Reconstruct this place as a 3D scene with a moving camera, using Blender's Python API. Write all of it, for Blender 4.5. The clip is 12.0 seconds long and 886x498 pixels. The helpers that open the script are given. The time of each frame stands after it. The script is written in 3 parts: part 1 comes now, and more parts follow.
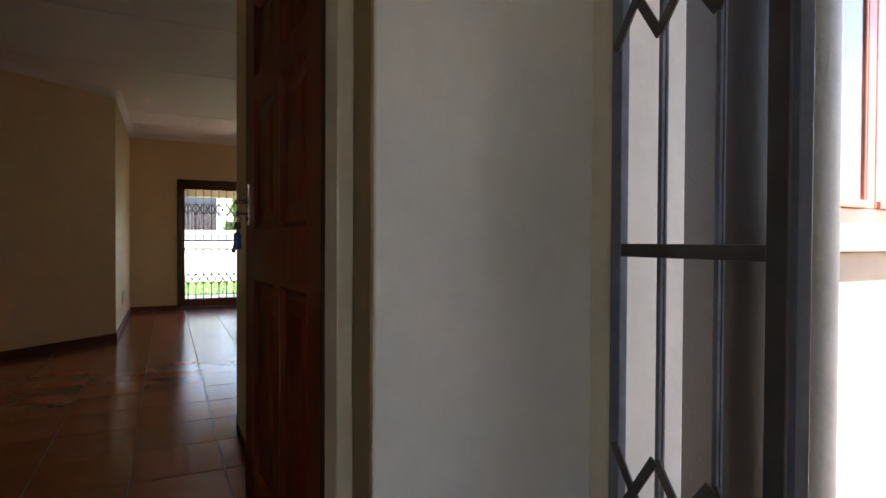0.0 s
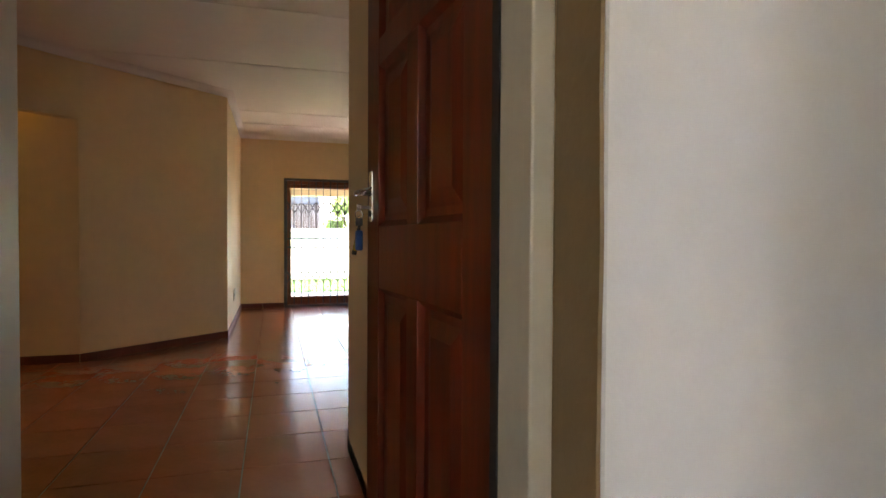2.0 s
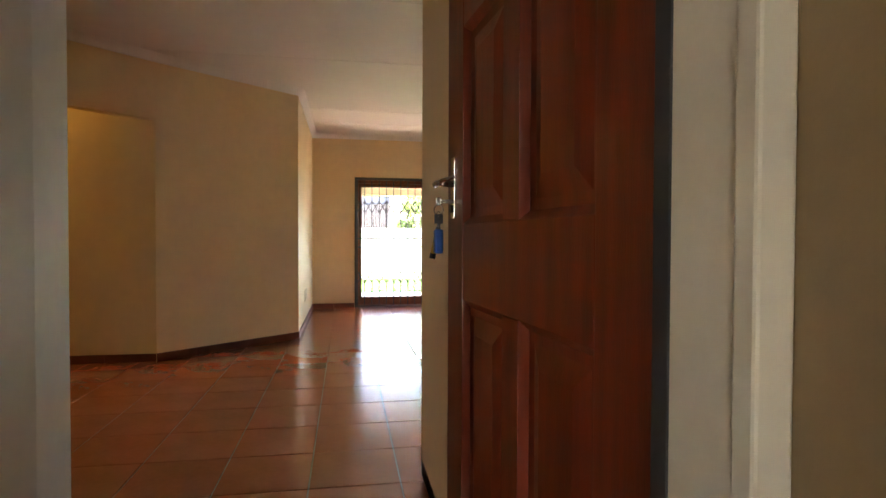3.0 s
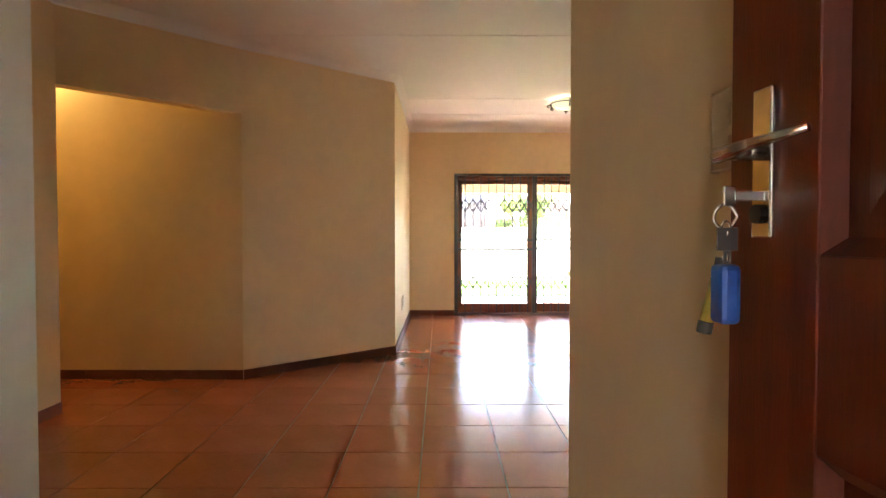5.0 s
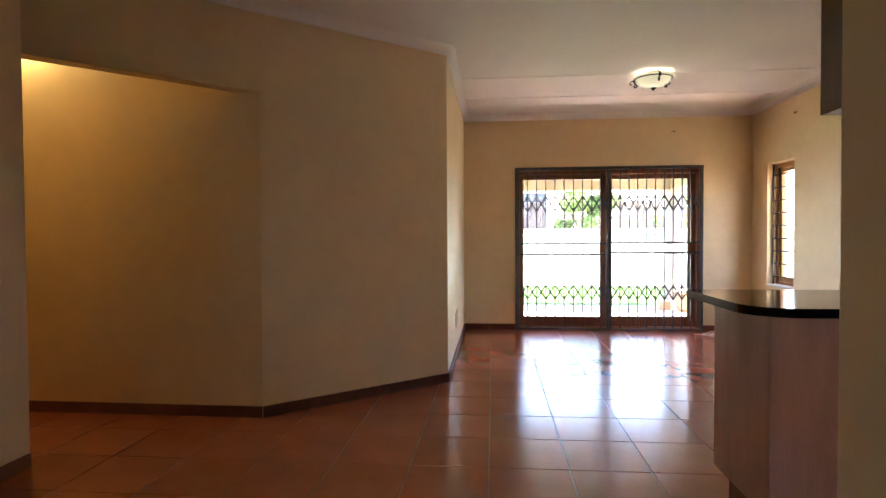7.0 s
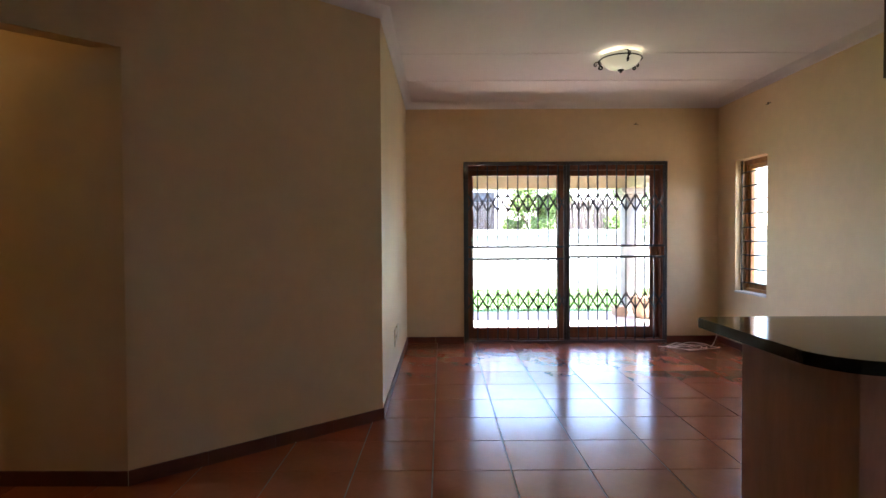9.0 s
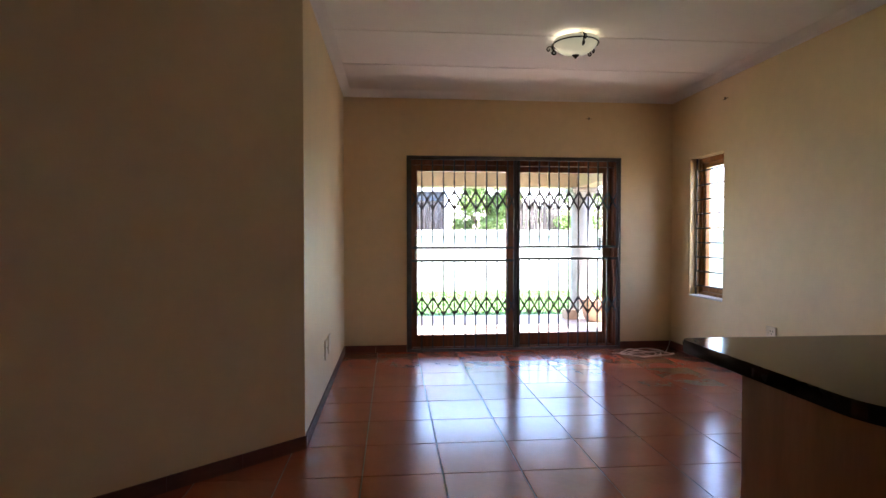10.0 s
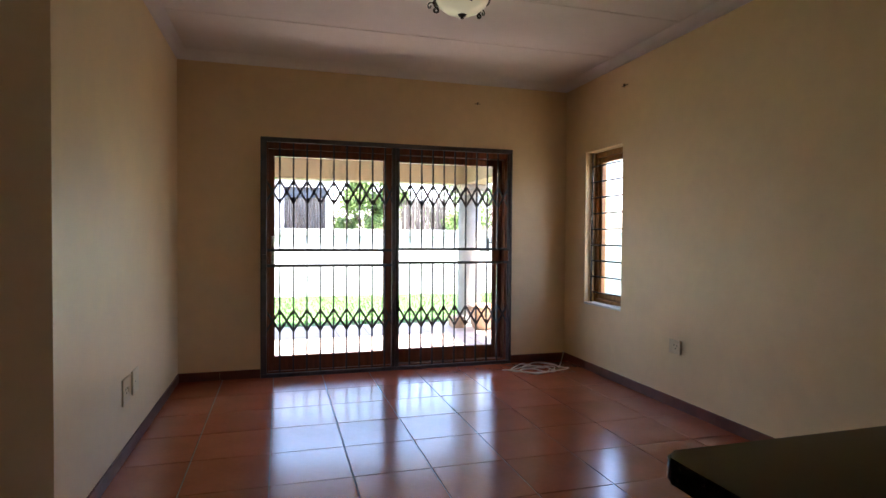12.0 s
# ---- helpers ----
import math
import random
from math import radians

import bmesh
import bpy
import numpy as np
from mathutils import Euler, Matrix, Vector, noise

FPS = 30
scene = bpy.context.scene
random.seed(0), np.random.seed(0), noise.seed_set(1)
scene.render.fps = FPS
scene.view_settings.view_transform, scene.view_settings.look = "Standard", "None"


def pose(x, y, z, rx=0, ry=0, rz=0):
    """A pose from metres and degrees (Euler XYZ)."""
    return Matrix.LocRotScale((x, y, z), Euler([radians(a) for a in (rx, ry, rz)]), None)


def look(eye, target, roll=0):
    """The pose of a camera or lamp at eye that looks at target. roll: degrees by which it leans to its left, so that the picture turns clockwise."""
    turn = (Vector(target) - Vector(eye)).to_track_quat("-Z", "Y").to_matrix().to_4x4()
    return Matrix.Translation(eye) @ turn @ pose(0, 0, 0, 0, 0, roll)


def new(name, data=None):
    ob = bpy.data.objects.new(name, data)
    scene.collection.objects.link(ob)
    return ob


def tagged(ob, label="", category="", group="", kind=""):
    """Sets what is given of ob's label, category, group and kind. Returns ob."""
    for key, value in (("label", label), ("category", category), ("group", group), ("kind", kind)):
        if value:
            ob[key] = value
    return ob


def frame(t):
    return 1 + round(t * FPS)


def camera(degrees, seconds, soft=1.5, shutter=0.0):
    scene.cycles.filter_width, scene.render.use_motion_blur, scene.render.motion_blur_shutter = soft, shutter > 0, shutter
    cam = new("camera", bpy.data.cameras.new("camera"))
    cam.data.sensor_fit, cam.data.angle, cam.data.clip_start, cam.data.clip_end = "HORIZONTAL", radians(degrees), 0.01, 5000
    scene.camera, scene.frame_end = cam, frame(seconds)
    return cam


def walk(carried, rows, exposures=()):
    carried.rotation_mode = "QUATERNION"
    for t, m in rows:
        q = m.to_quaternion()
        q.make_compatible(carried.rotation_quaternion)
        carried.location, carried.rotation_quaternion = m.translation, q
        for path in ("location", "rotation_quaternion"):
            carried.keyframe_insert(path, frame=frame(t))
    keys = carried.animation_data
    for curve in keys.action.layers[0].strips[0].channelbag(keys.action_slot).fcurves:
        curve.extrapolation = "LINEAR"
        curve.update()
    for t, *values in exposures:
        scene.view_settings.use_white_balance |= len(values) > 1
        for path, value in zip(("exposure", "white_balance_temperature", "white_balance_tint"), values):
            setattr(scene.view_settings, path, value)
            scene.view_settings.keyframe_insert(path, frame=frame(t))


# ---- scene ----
cam = camera(76.5, 12.0)
PATH = [
    (0, (-1.352, -9.985, 1.134), (-0.469, -8.19, 1.105), 0.3),
    (0.5, (-1.357, -9.875, 1.137), (-0.518, -8.06, 1.103), 0.4),
    (1, (-1.344, -9.734, 1.13), (-0.581, -7.886, 1.098), 0.4),
    (1.5, (-1.358, -9.625, 1.14), (-0.68, -7.744, 1.103), 0.3),
    (2, (-1.367, -9.5, 1.138), (-0.789, -7.586, 1.1), 0.3),
    (2.5, (-1.357, -9.348, 1.136), (-0.897, -7.402, 1.097), 0.3),
    (3, (-1.347, -9.176, 1.14), (-1.005, -7.206, 1.099), 0.2),
    (3.2, (-1.358, -9.118, 1.148), (-1.057, -7.141, 1.105), 0.2),
    (4.8, (-1.405, -8.461, 1.186), (-1.357, -6.462, 1.137), 0.1),
    (5, (-1.411, -8.348, 1.191), (-1.401, -6.349, 1.142), -0.0),
    (5.5, (-1.425, -8.112, 1.187), (-1.515, -6.115, 1.141), -0.2),
    (6, (-1.456, -7.879, 1.21), (-1.605, -5.885, 1.162), -0.1),
    (6.5, (-1.49, -7.646, 1.217), (-1.657, -5.653, 1.171), -0.2),
    (6.7, (-1.483, -7.52, 1.212), (-1.661, -5.529, 1.169), -0.3),
    (8.3, (-1.521, -6.875, 1.269), (-1.625, -4.879, 1.214), -0.3),
    (8.5, (-1.51, -6.759, 1.252), (-1.582, -4.76, 1.204), -0.3),
    (9, (-1.459, -6.517, 1.246), (-1.454, -4.517, 1.201), -0.3),
    (9.5, (-1.409, -6.263, 1.256), (-1.327, -4.265, 1.208), -0.1),
    (10, (-1.354, -6.02, 1.239), (-1.175, -4.029, 1.195), -0.0),
    (10.5, (-1.282, -5.782, 1.229), (-1.01, -3.801, 1.187), 0.1),
    (11, (-1.2, -5.562, 1.238), (-0.841, -3.595, 1.195), 0.1),
    (11.5, (-1.123, -5.354, 1.237), (-0.656, -3.41, 1.198), 0.2),
    (12, (-1.044, -5.145, 1.244), (-0.485, -3.225, 1.201), 0.4),
]
walk(cam, [(t, look(eye, target, roll)) for t, eye, target, roll in PATH],
     exposures=[(0, 3.2, 7000, 16), (1.0, 3.75, 7150, 17), (2.0, 4.5, 7300, 17), (3.2, 5.1, 7400, 17), (4.8, 5.5, 7400, 19), (5.5, 5.3, 7250, 19), (6.7, 4.85, 6800, 19),
                (8.3, 4.2, 6250, 20), (9.5, 3.9, 6250, 20), (12, 3.45, 6450, 19)])

# ---- light ----
world = bpy.data.worlds.new("world")
scene.world = world
world.use_nodes = True
sky = world.node_tree.nodes.new("ShaderNodeTexSky")
sky.sky_type, sky.sun_disc, sky.sun_elevation, sky.sun_rotation = "NISHITA", False, radians(76), radians(135)
background = world.node_tree.nodes["Background"]
background.inputs["Strength"].default_value = 0.15
world.node_tree.links.new(sky.outputs[0], background.inputs["Color"])
sun = new("sun", bpy.data.lights.new("sun", "SUN"))
sun.data.energy, sun.data.angle, sun.data.color = 4.5, radians(0.6), (1.0, 0.95, 0.86)
sun.matrix_world = look((2.5, -2.5, 14), (0, 0, 0))
passage_light = new("passage_light", bpy.data.lights.new("passage_light", "SPOT"))
passage_light.data.energy, passage_light.data.spot_size, passage_light.data.spot_blend = 1.0, radians(165), 0.4
passage_light.data.color, passage_light.data.shadow_soft_size = (1.0, 0.80, 0.36), 0.04
passage_light.matrix_world = look((-4.75, -3.80, 2.70), (-4.75, -3.80, 0))
bulb = new("bulb", bpy.data.lights.new("bulb", "POINT"))
bulb.data.energy, bulb.data.color, bulb.data.shadow_soft_size = 0.06, (1.0, 0.93, 0.75), 0.03
bulb.location = (0.02, -1.76, 2.715)


# ---- materials ----
def mat(name, color, rough=0.6, metal=0.0, scale=6.0, vary=0.12, bump=0.0, bump_scale=80.0, coat=0.0, each=0.0, dark=None, stretch=None):
    """A surface whose colour drifts at two scales, with fine relief; each: how far single pieces differ."""
    m = bpy.data.materials.new(name)
    m.use_nodes = True
    nodes, links = m.node_tree.nodes, m.node_tree.links
    shader = nodes["Principled BSDF"]
    shader.inputs["Roughness"].default_value, shader.inputs["Metallic"].default_value = rough, metal
    shader.inputs["Coat Weight"].default_value, shader.inputs["Coat Roughness"].default_value = coat, 0.08
    where = nodes.new("ShaderNodeTexCoord")
    place = where.outputs["Object"]
    if stretch:
        mapping = nodes.new("ShaderNodeMapping")
        mapping.inputs["Scale"].default_value = stretch
        links.new(place, mapping.inputs["Vector"])
        place = mapping.outputs[0]
    big, fine = nodes.new("ShaderNodeTexNoise"), nodes.new("ShaderNodeTexNoise")
    big.inputs["Scale"].default_value, big.inputs["Detail"].default_value = scale, 3
    fine.inputs["Scale"].default_value, fine.inputs["Detail"].default_value = scale * 9, 4
    links.new(place, big.inputs["Vector"]), links.new(place, fine.inputs["Vector"])
    add = nodes.new("ShaderNodeMath")
    add.operation = "MULTIPLY_ADD"
    add.inputs[1].default_value = 0.4
    links.new(fine.outputs["Fac"], add.inputs[0]), links.new(big.outputs["Fac"], add.inputs[2])
    ramp = nodes.new("ShaderNodeMapRange")
    ramp.inputs["From Min"].default_value, ramp.inputs["From Max"].default_value = 0.45, 0.95
    value = add.outputs[0]
    if each:
        info, more = nodes.new("ShaderNodeObjectInfo"), nodes.new("ShaderNodeMath")
        more.operation, more.inputs[1].default_value = "MULTIPLY_ADD", each
        links.new(info.outputs["Random"], more.inputs[0]), links.new(value, more.inputs[2])
        value = more.outputs[0]
        ramp.inputs["From Max"].default_value = 0.95 + each
    links.new(value, ramp.inputs["Value"])
    mix = nodes.new("ShaderNodeMix")
    mix.data_type = "RGBA"
    mix.inputs["A"].default_value = (*(dark or [c * (1 - 2 * vary) for c in color]), 1)
    mix.inputs["B"].default_value = (*[min(1, c * (1 + vary)) for c in color], 1)
    links.new(ramp.outputs[0], mix.inputs["Factor"])
    links.new(mix.outputs["Result"], shader.inputs["Base Color"])
    spread = nodes.new("ShaderNodeMapRange")
    spread.inputs["To Min"].default_value, spread.inputs["To Max"].default_value = rough * 0.85, min(1, rough * 1.2)
    links.new(fine.outputs["Fac"], spread.inputs["Value"])
    links.new(spread.outputs[0], shader.inputs["Roughness"])
    if bump:
        grain, relief = nodes.new("ShaderNodeTexNoise"), nodes.new("ShaderNodeBump")
        grain.inputs["Scale"].default_value, grain.inputs["Detail"].default_value = bump_scale, 5
        relief.inputs["Strength"].default_value, relief.inputs["Distance"].default_value = bump, 0.004
        links.new(place, grain.inputs["Vector"]), links.new(grain.outputs["Fac"], relief.inputs["Height"])
        links.new(relief.outputs[0], shader.inputs["Normal"])
    return m


WALL = mat("cream_wall_paint", (0.78, 0.59, 0.34), 0.45, scale=1.1, vary=0.05, bump=0.12, bump_scale=45)
PORCH = mat("white_wall_paint", (0.74, 0.73, 0.69), 0.55, scale=1.5, vary=0.06, bump=0.25, bump_scale=30)
CEIL = mat("ceiling_paint", (0.80, 0.76, 0.73), 0.7, scale=1.2, vary=0.03, bump=0.06, bump_scale=120)
STRIP = mat("ceiling_strip_paint", (0.76, 0.72, 0.69), 0.7, scale=3, vary=0.04)
TILE = mat("glazed_terracotta", (0.43, 0.115, 0.048), 0.185, scale=3.5, vary=0.12, each=0.25)
TILE.node_tree.nodes["Principled BSDF"].inputs["IOR"].default_value = 2.25
GROUT = mat("tile_grout", (0.16, 0.10, 0.075), 0.85, scale=8, vary=0.2, bump=0.3)
JOINT = mat("pale_floor_grout", (0.26, 0.17, 0.12), 0.9, scale=5, vary=0.2, bump=0.3)
SKIRT = mat("terracotta_skirting", (0.16, 0.044, 0.022), 0.5, scale=6, vary=0.18, bump=0.05, each=0.1)
STEEL = mat("grey_enamelled_steel", (0.085, 0.076, 0.074), 0.38, 0.2, scale=12, vary=0.12, bump=0.04)
PALE_STEEL = mat("blue_grey_enamelled_steel", (0.16, 0.18, 0.23), 0.32, 0.3, scale=10, vary=0.12, bump=0.03)
WOOD = mat("stained_meranti", (0.23, 0.072, 0.027), 0.33, scale=5, vary=0.22, bump=0.1, bump_scale=60, stretch=(6, 6, 0.5), coat=0.15)
DOORWOOD = mat("dark_varnished_meranti", (0.16, 0.022, 0.006), 0.36, scale=4, vary=0.25, bump=0.12, bump_scale=60, stretch=(6, 6, 0.5), coat=0.1)
GOLDWOOD = mat("golden_oak_stain", (0.42, 0.19, 0.06), 0.4, scale=5, vary=0.2, bump=0.1, stretch=(6, 6, 0.5))
CABWOOD = mat("brown_melamine", (0.11, 0.055, 0.025), 0.4, scale=4, vary=0.15, stretch=(5, 5, 0.6))
BASEWOOD = mat("brown_counter_panel", (0.44, 0.22, 0.135), 0.32, scale=3, vary=0.12, stretch=(4, 4, 0.7), bump=0.04)
GRANITE = mat("black_granite", (0.012, 0.0105, 0.010), 0.10, scale=40, vary=0.35, dark=(0.006, 0.006, 0.006))
GRANITE.node_tree.nodes["Principled BSDF"].inputs["IOR"].default_value = 1.27
PLASTIC = mat("white_plastic", (0.70, 0.56, 0.36), 0.35, scale=8, vary=0.04)
HOLE = mat("dark_slot", (0.04, 0.04, 0.04), 0.6)
CHROME = mat("brushed_nickel", (0.66, 0.62, 0.55), 0.22, 1.0, scale=20, vary=0.08)
BLUE = mat("blue_rubber_tag", (0.012, 0.10, 0.42), 0.45, scale=30, vary=0.15)
YELLOW = mat("yellow_tag", (0.45, 0.30, 0.03), 0.5, scale=30, vary=0.1)
BLACKRUB = mat("black_rubber", (0.03, 0.03, 0.03), 0.6)
IRON = mat("dark_wrought_iron", (0.035, 0.026, 0.02), 0.45, 0.5, scale=20, vary=0.2)
CABLE = mat("cream_cable_sheath", (0.60, 0.52, 0.44), 0.45, scale=20, vary=0.08)
FRAMEPAINT = mat("cream_frame_enamel", (0.66, 0.60, 0.46), 0.3, scale=3, vary=0.06, bump=0.06, bump_scale=25)
BROWNBAND = mat("brown_reveal_paint", (0.26, 0.175, 0.085), 0.5, scale=4, vary=0.1, bump=0.2, bump_scale=40)
# brown darkened to stand for the unlit depth of the recess
RECESS_SHADE = mat("recess_shade_brown", (0.05, 0.038, 0.03), 0.6, scale=2, vary=0.12, bump=0.2)
PAVE = mat("patio_tile", (0.42, 0.33, 0.27), 0.5, scale=3, vary=0.1, each=0.2, bump=0.1)
CONCRETE = mat("brown_paving", (0.24, 0.19, 0.15), 0.8, scale=2, vary=0.12, bump=0.3)
EARTH = mat("dry_ground", (0.24, 0.20, 0.13), 0.95, scale=0.6, vary=0.2, bump=0.4)
LAWN = mat("lawn_grass", (0.065, 0.16, 0.03), 0.7, scale=1.2, vary=0.10)
WHITEWALL = mat("white_masonry_paint", (0.80, 0.80, 0.78), 0.7, scale=1.0, vary=0.05, bump=0.2, bump_scale=25)
BEAM = mat("ochre_plaster", (0.33, 0.265, 0.175), 0.65, scale=1.5, vary=0.08, bump=0.2)
COPING = mat("weathered_concrete_coping", (0.45, 0.47, 0.46), 0.8, scale=3, vary=0.14, bump=0.3)
STONE = mat("sandstone_column", (0.30, 0.29, 0.265), 0.7, scale=4, vary=0.12, bump=0.25)
CLAY = mat("terracotta_pot_clay", (0.42, 0.27, 0.17), 0.8, scale=6, vary=0.15, bump=0.2)
REED = mat("weathered_reed", (0.17, 0.14, 0.12), 0.85, scale=8, vary=0.35, stretch=(5, 5, 0.6), bump=0.3)
ROOF = mat("brown_roof_tile", (0.20, 0.13, 0.10), 0.8, scale=2, vary=0.2, bump=0.3)
BARK = mat("grey_bark", (0.14, 0.10, 0.07), 0.9, scale=8, vary=0.3, bump=0.5)
LEAF = mat("green_leaf", (0.15, 0.24, 0.06), 0.5, scale=3, vary=0.3)
SLATE = mat("window_dark_board", (0.10, 0.11, 0.13), 0.5, scale=3, vary=0.15)
REDFRAME = mat("red_brown_window_paint", (0.34, 0.12, 0.085), 0.4, scale=5, vary=0.12)

GLASS = bpy.data.materials.new("clear_glass")
GLASS.use_nodes = True
pane = GLASS.node_tree.nodes["Principled BSDF"]
pane.inputs["Base Color"].default_value, pane.inputs["Roughness"].default_value = (1, 1, 1, 1), 0.0
pane.inputs["Transmission Weight"].default_value, pane.inputs["IOR"].default_value = 1.0, 1.02
NET = bpy.data.materials.new("pale_net_curtain")
NET.use_nodes = True
weave = NET.node_tree.nodes["Principled BSDF"]
weave.inputs["Base Color"].default_value, weave.inputs["Roughness"].default_value = (0.72, 0.62, 0.56, 1), 0.9
weave.inputs["Alpha"].default_value = 0.2
SHINY = bpy.data.materials.new("reflecting_window_glass")
SHINY.use_nodes = True
pane = SHINY.node_tree.nodes["Principled BSDF"]
pane.inputs["Base Color"].default_value, pane.inputs["Roughness"].default_value = (1, 1, 1, 1), 0.0
pane.inputs["Transmission Weight"].default_value, pane.inputs["IOR"].default_value = 1.0, 1.5
BOWL = bpy.data.materials.new("alabaster_glass")
BOWL.use_nodes = True
pane = BOWL.node_tree.nodes["Principled BSDF"]
pane.inputs["Base Color"].default_value, pane.inputs["Roughness"].default_value = (0.85, 0.80, 0.62, 1), 0.25
pane.inputs["Emission Color"].default_value, pane.inputs["Emission Strength"].default_value = (0.95, 0.95, 0.62, 1), 0.025


# ---- shapes ----
def mesh_of(bm, name, material, smooth=False):
    me = bpy.data.meshes.new(name)
    bmesh.ops.recalc_face_normals(bm, faces=bm.faces)
    bm.to_mesh(me)
    bm.free()
    me.materials.append(material)
    if smooth:
        for p in me.polygons:
            p.use_smooth = True
    return me


def part(name, bm, material, parent=None, label="", smooth=False):
    ob = new(name, mesh_of(bm, name, material, smooth))
    ob.parent = parent
    return tagged(ob, label) if label else ob


def add_box(bm, x0, x1, y0, y1, z0, z1, bev=0.0):
    made = bmesh.ops.create_cube(bm, size=1)["verts"]
    for v in made:
        v.co = Vector(((x0 + x1) / 2 + v.co.x * (x1 - x0), (y0 + y1) / 2 + v.co.y * (y1 - y0), (z0 + z1) / 2 + v.co.z * (z1 - z0)))
    if bev:
        edges = list({e for v in made for e in v.link_edges})
        bmesh.ops.bevel(bm, geom=edges, offset=bev, segments=2, affect="EDGES", profile=0.5)
    return bm


def boxes(*rows, bev=0.0):
    bm = bmesh.new()
    for r in rows:
        add_box(bm, *r, bev=bev)
    return bm


def add_prism(bm, outline, z0, z1):
    low, high = [bm.verts.new((x, y, z0)) for x, y in outline], [bm.verts.new((x, y, z1)) for x, y in outline]
    bm.faces.new(low[::-1]), bm.faces.new(high)
    for i in range(len(outline)):
        j = (i + 1) % len(outline)
        bm.faces.new((low[i], low[j], high[j], high[i]))
    return bm


def prism(outline, z0, z1):
    return add_prism(bmesh.new(), outline, z0, z1)


def add_rod(bm, a, b, r, sides=8, r2=None):
    a, b = Vector(a), Vector(b)
    turn = (b - a).to_track_quat("Z", "Y").to_matrix().to_4x4()
    bmesh.ops.create_cone(bm, cap_ends=True, segments=sides, radius1=r, radius2=r if r2 is None else r2, depth=(b - a).length,
                          matrix=Matrix.Translation((a + b) / 2) @ turn)
    return bm


def rod(a, b, r, sides=8, r2=None):
    return add_rod(bmesh.new(), a, b, r, sides, r2)


def lathe(profile, centre, steps=32):
    bm, rings = bmesh.new(), []
    for r, z in profile:
        rings.append([bm.verts.new((centre[0] + r * math.cos(2 * math.pi * k / steps), centre[1] + r * math.sin(2 * math.pi * k / steps), centre[2] + z)) for k in range(steps)])
    for low, high in zip(rings, rings[1:]):
        for k in range(steps):
            bm.faces.new((low[k], low[(k + 1) % steps], high[(k + 1) % steps], high[k]))
    bmesh.ops.remove_doubles(bm, verts=bm.verts, dist=0.0002)
    return bm


def tube(name, points, r, material, parent=None, label=""):
    data = bpy.data.curves.new(name, "CURVE")
    data.dimensions, data.bevel_depth, data.bevel_resolution, data.resolution_u = "3D", r, 2, 6
    line = data.splines.new("NURBS")
    line.points.add(len(points) - 1)
    line.use_endpoint_u, line.order_u = True, 3
    for p, co in zip(line.points, points):
        p.co = (*co, 1)
    data.materials.append(material)
    made = new(name, data)
    me = bpy.data.meshes.new_from_object(made.evaluated_get(bpy.context.evaluated_depsgraph_get()))
    bpy.data.objects.remove(made)
    ob = new(name, me)
    ob.parent = parent
    return tagged(ob, label) if label else ob


def empty(name, x, y, z, label, category, group=""):
    """An Empty at a thing's base. Its parts are built in its own metres."""
    ob = new(name)
    ob.location, ob.empty_display_size = (x, y, z), 0.1
    return tagged(ob, label, category, group)


def structure(name, bm, material, label="", smooth=False):
    return tagged(part(name, bm, material, None, label, smooth), kind="structure")


# ---- structure of the house ----
H = 2.78
WEST, EAST = -1.865, 1.75
P1, P2, P3 = (-1.865, -2.704), (-3.04, -3.714), (-3.95, -4.60)
GRID_X, GRID_Y, PITCH_X, PITCH_Y = -1.512, -2.685, 0.419, 0.4340
DX0, DX1, DTOP = -1.2, 1.152, 2.09

structure("wall_north", boxes((-2.1, DX0, 0, 0.23, -0.1, H), (DX1, 1.98, 0, 0.23, -0.1, H), (DX0, DX1, 0, 0.23, DTOP, H)), WALL)
structure("wall_east", boxes((EAST, 1.98, -0.385, 0, -0.1, H), (EAST, 1.98, -8.6, -0.98, -0.1, H), (EAST, 1.98, -0.98, -0.385, -0.1, 0.62),
                             (EAST, 1.98, -0.98, -0.385, 2.05, H)), WALL)
structure("wall_west", prism([P1, (WEST, 0), (-2.1, 0), (-2.1, -2.6)], -0.1, H), WALL)
structure("wall_diagonal", prism([P1, (-2.1, -2.6), (-3.12, -3.48), (-7.4, -3.48), (-7.4, -3.66), P2], -0.1, H), WALL)
structure("wall_header", prism([P2, (-3.16, -3.68), (-4.03, -4.53), P3], 2.19, H), WALL)
structure("wall_hall_west", prism([P3, (-4.03, -4.53), (-7.4, -4.53), (-7.4, -4.75), (-4.15, -4.75), (-4.15, -7.4), (-3.965, -7.4)], -0.1, H), WALL)
structure("wall_passage_end", boxes((-7.55, -7.4, -4.75, -3.48, -0.1, H)), WALL)
# white instead of cream: daylight from the door is put into the wall's colour
structure("wall_entrance_west", prism([(-2.15, -8.6), (-2.152, -7.54), (-2.17, -7.40), (-2.193, -7.26), (-2.21, -7.25), (-4.15, -7.25), (-4.15, -7.4), (-2.40, -7.4), (-2.40, -8.6)], -0.1, H), PORCH)
structure("wall_entrance_east", boxes((-0.985, -0.865, -8.6, -6.497, -0.1, H), bev=0.006), WALL)
FX0, FX1 = -1.935, -0.971
structure("wall_south", boxes((-4.15, FX0, -8.82, -8.6, -0.1, H), (FX1, 0.62, -8.82, -8.6, -0.1, H), (FX0, FX1, -8.82, -8.6, 2.18, H), (0.62, 1.62, -8.82, -8.6, -0.1, 1.20),
                              (0.62, 1.62, -8.82, -8.6, 2.25, H), (1.62, 1.98, -8.82, -8.6, -0.1, H)), WALL)
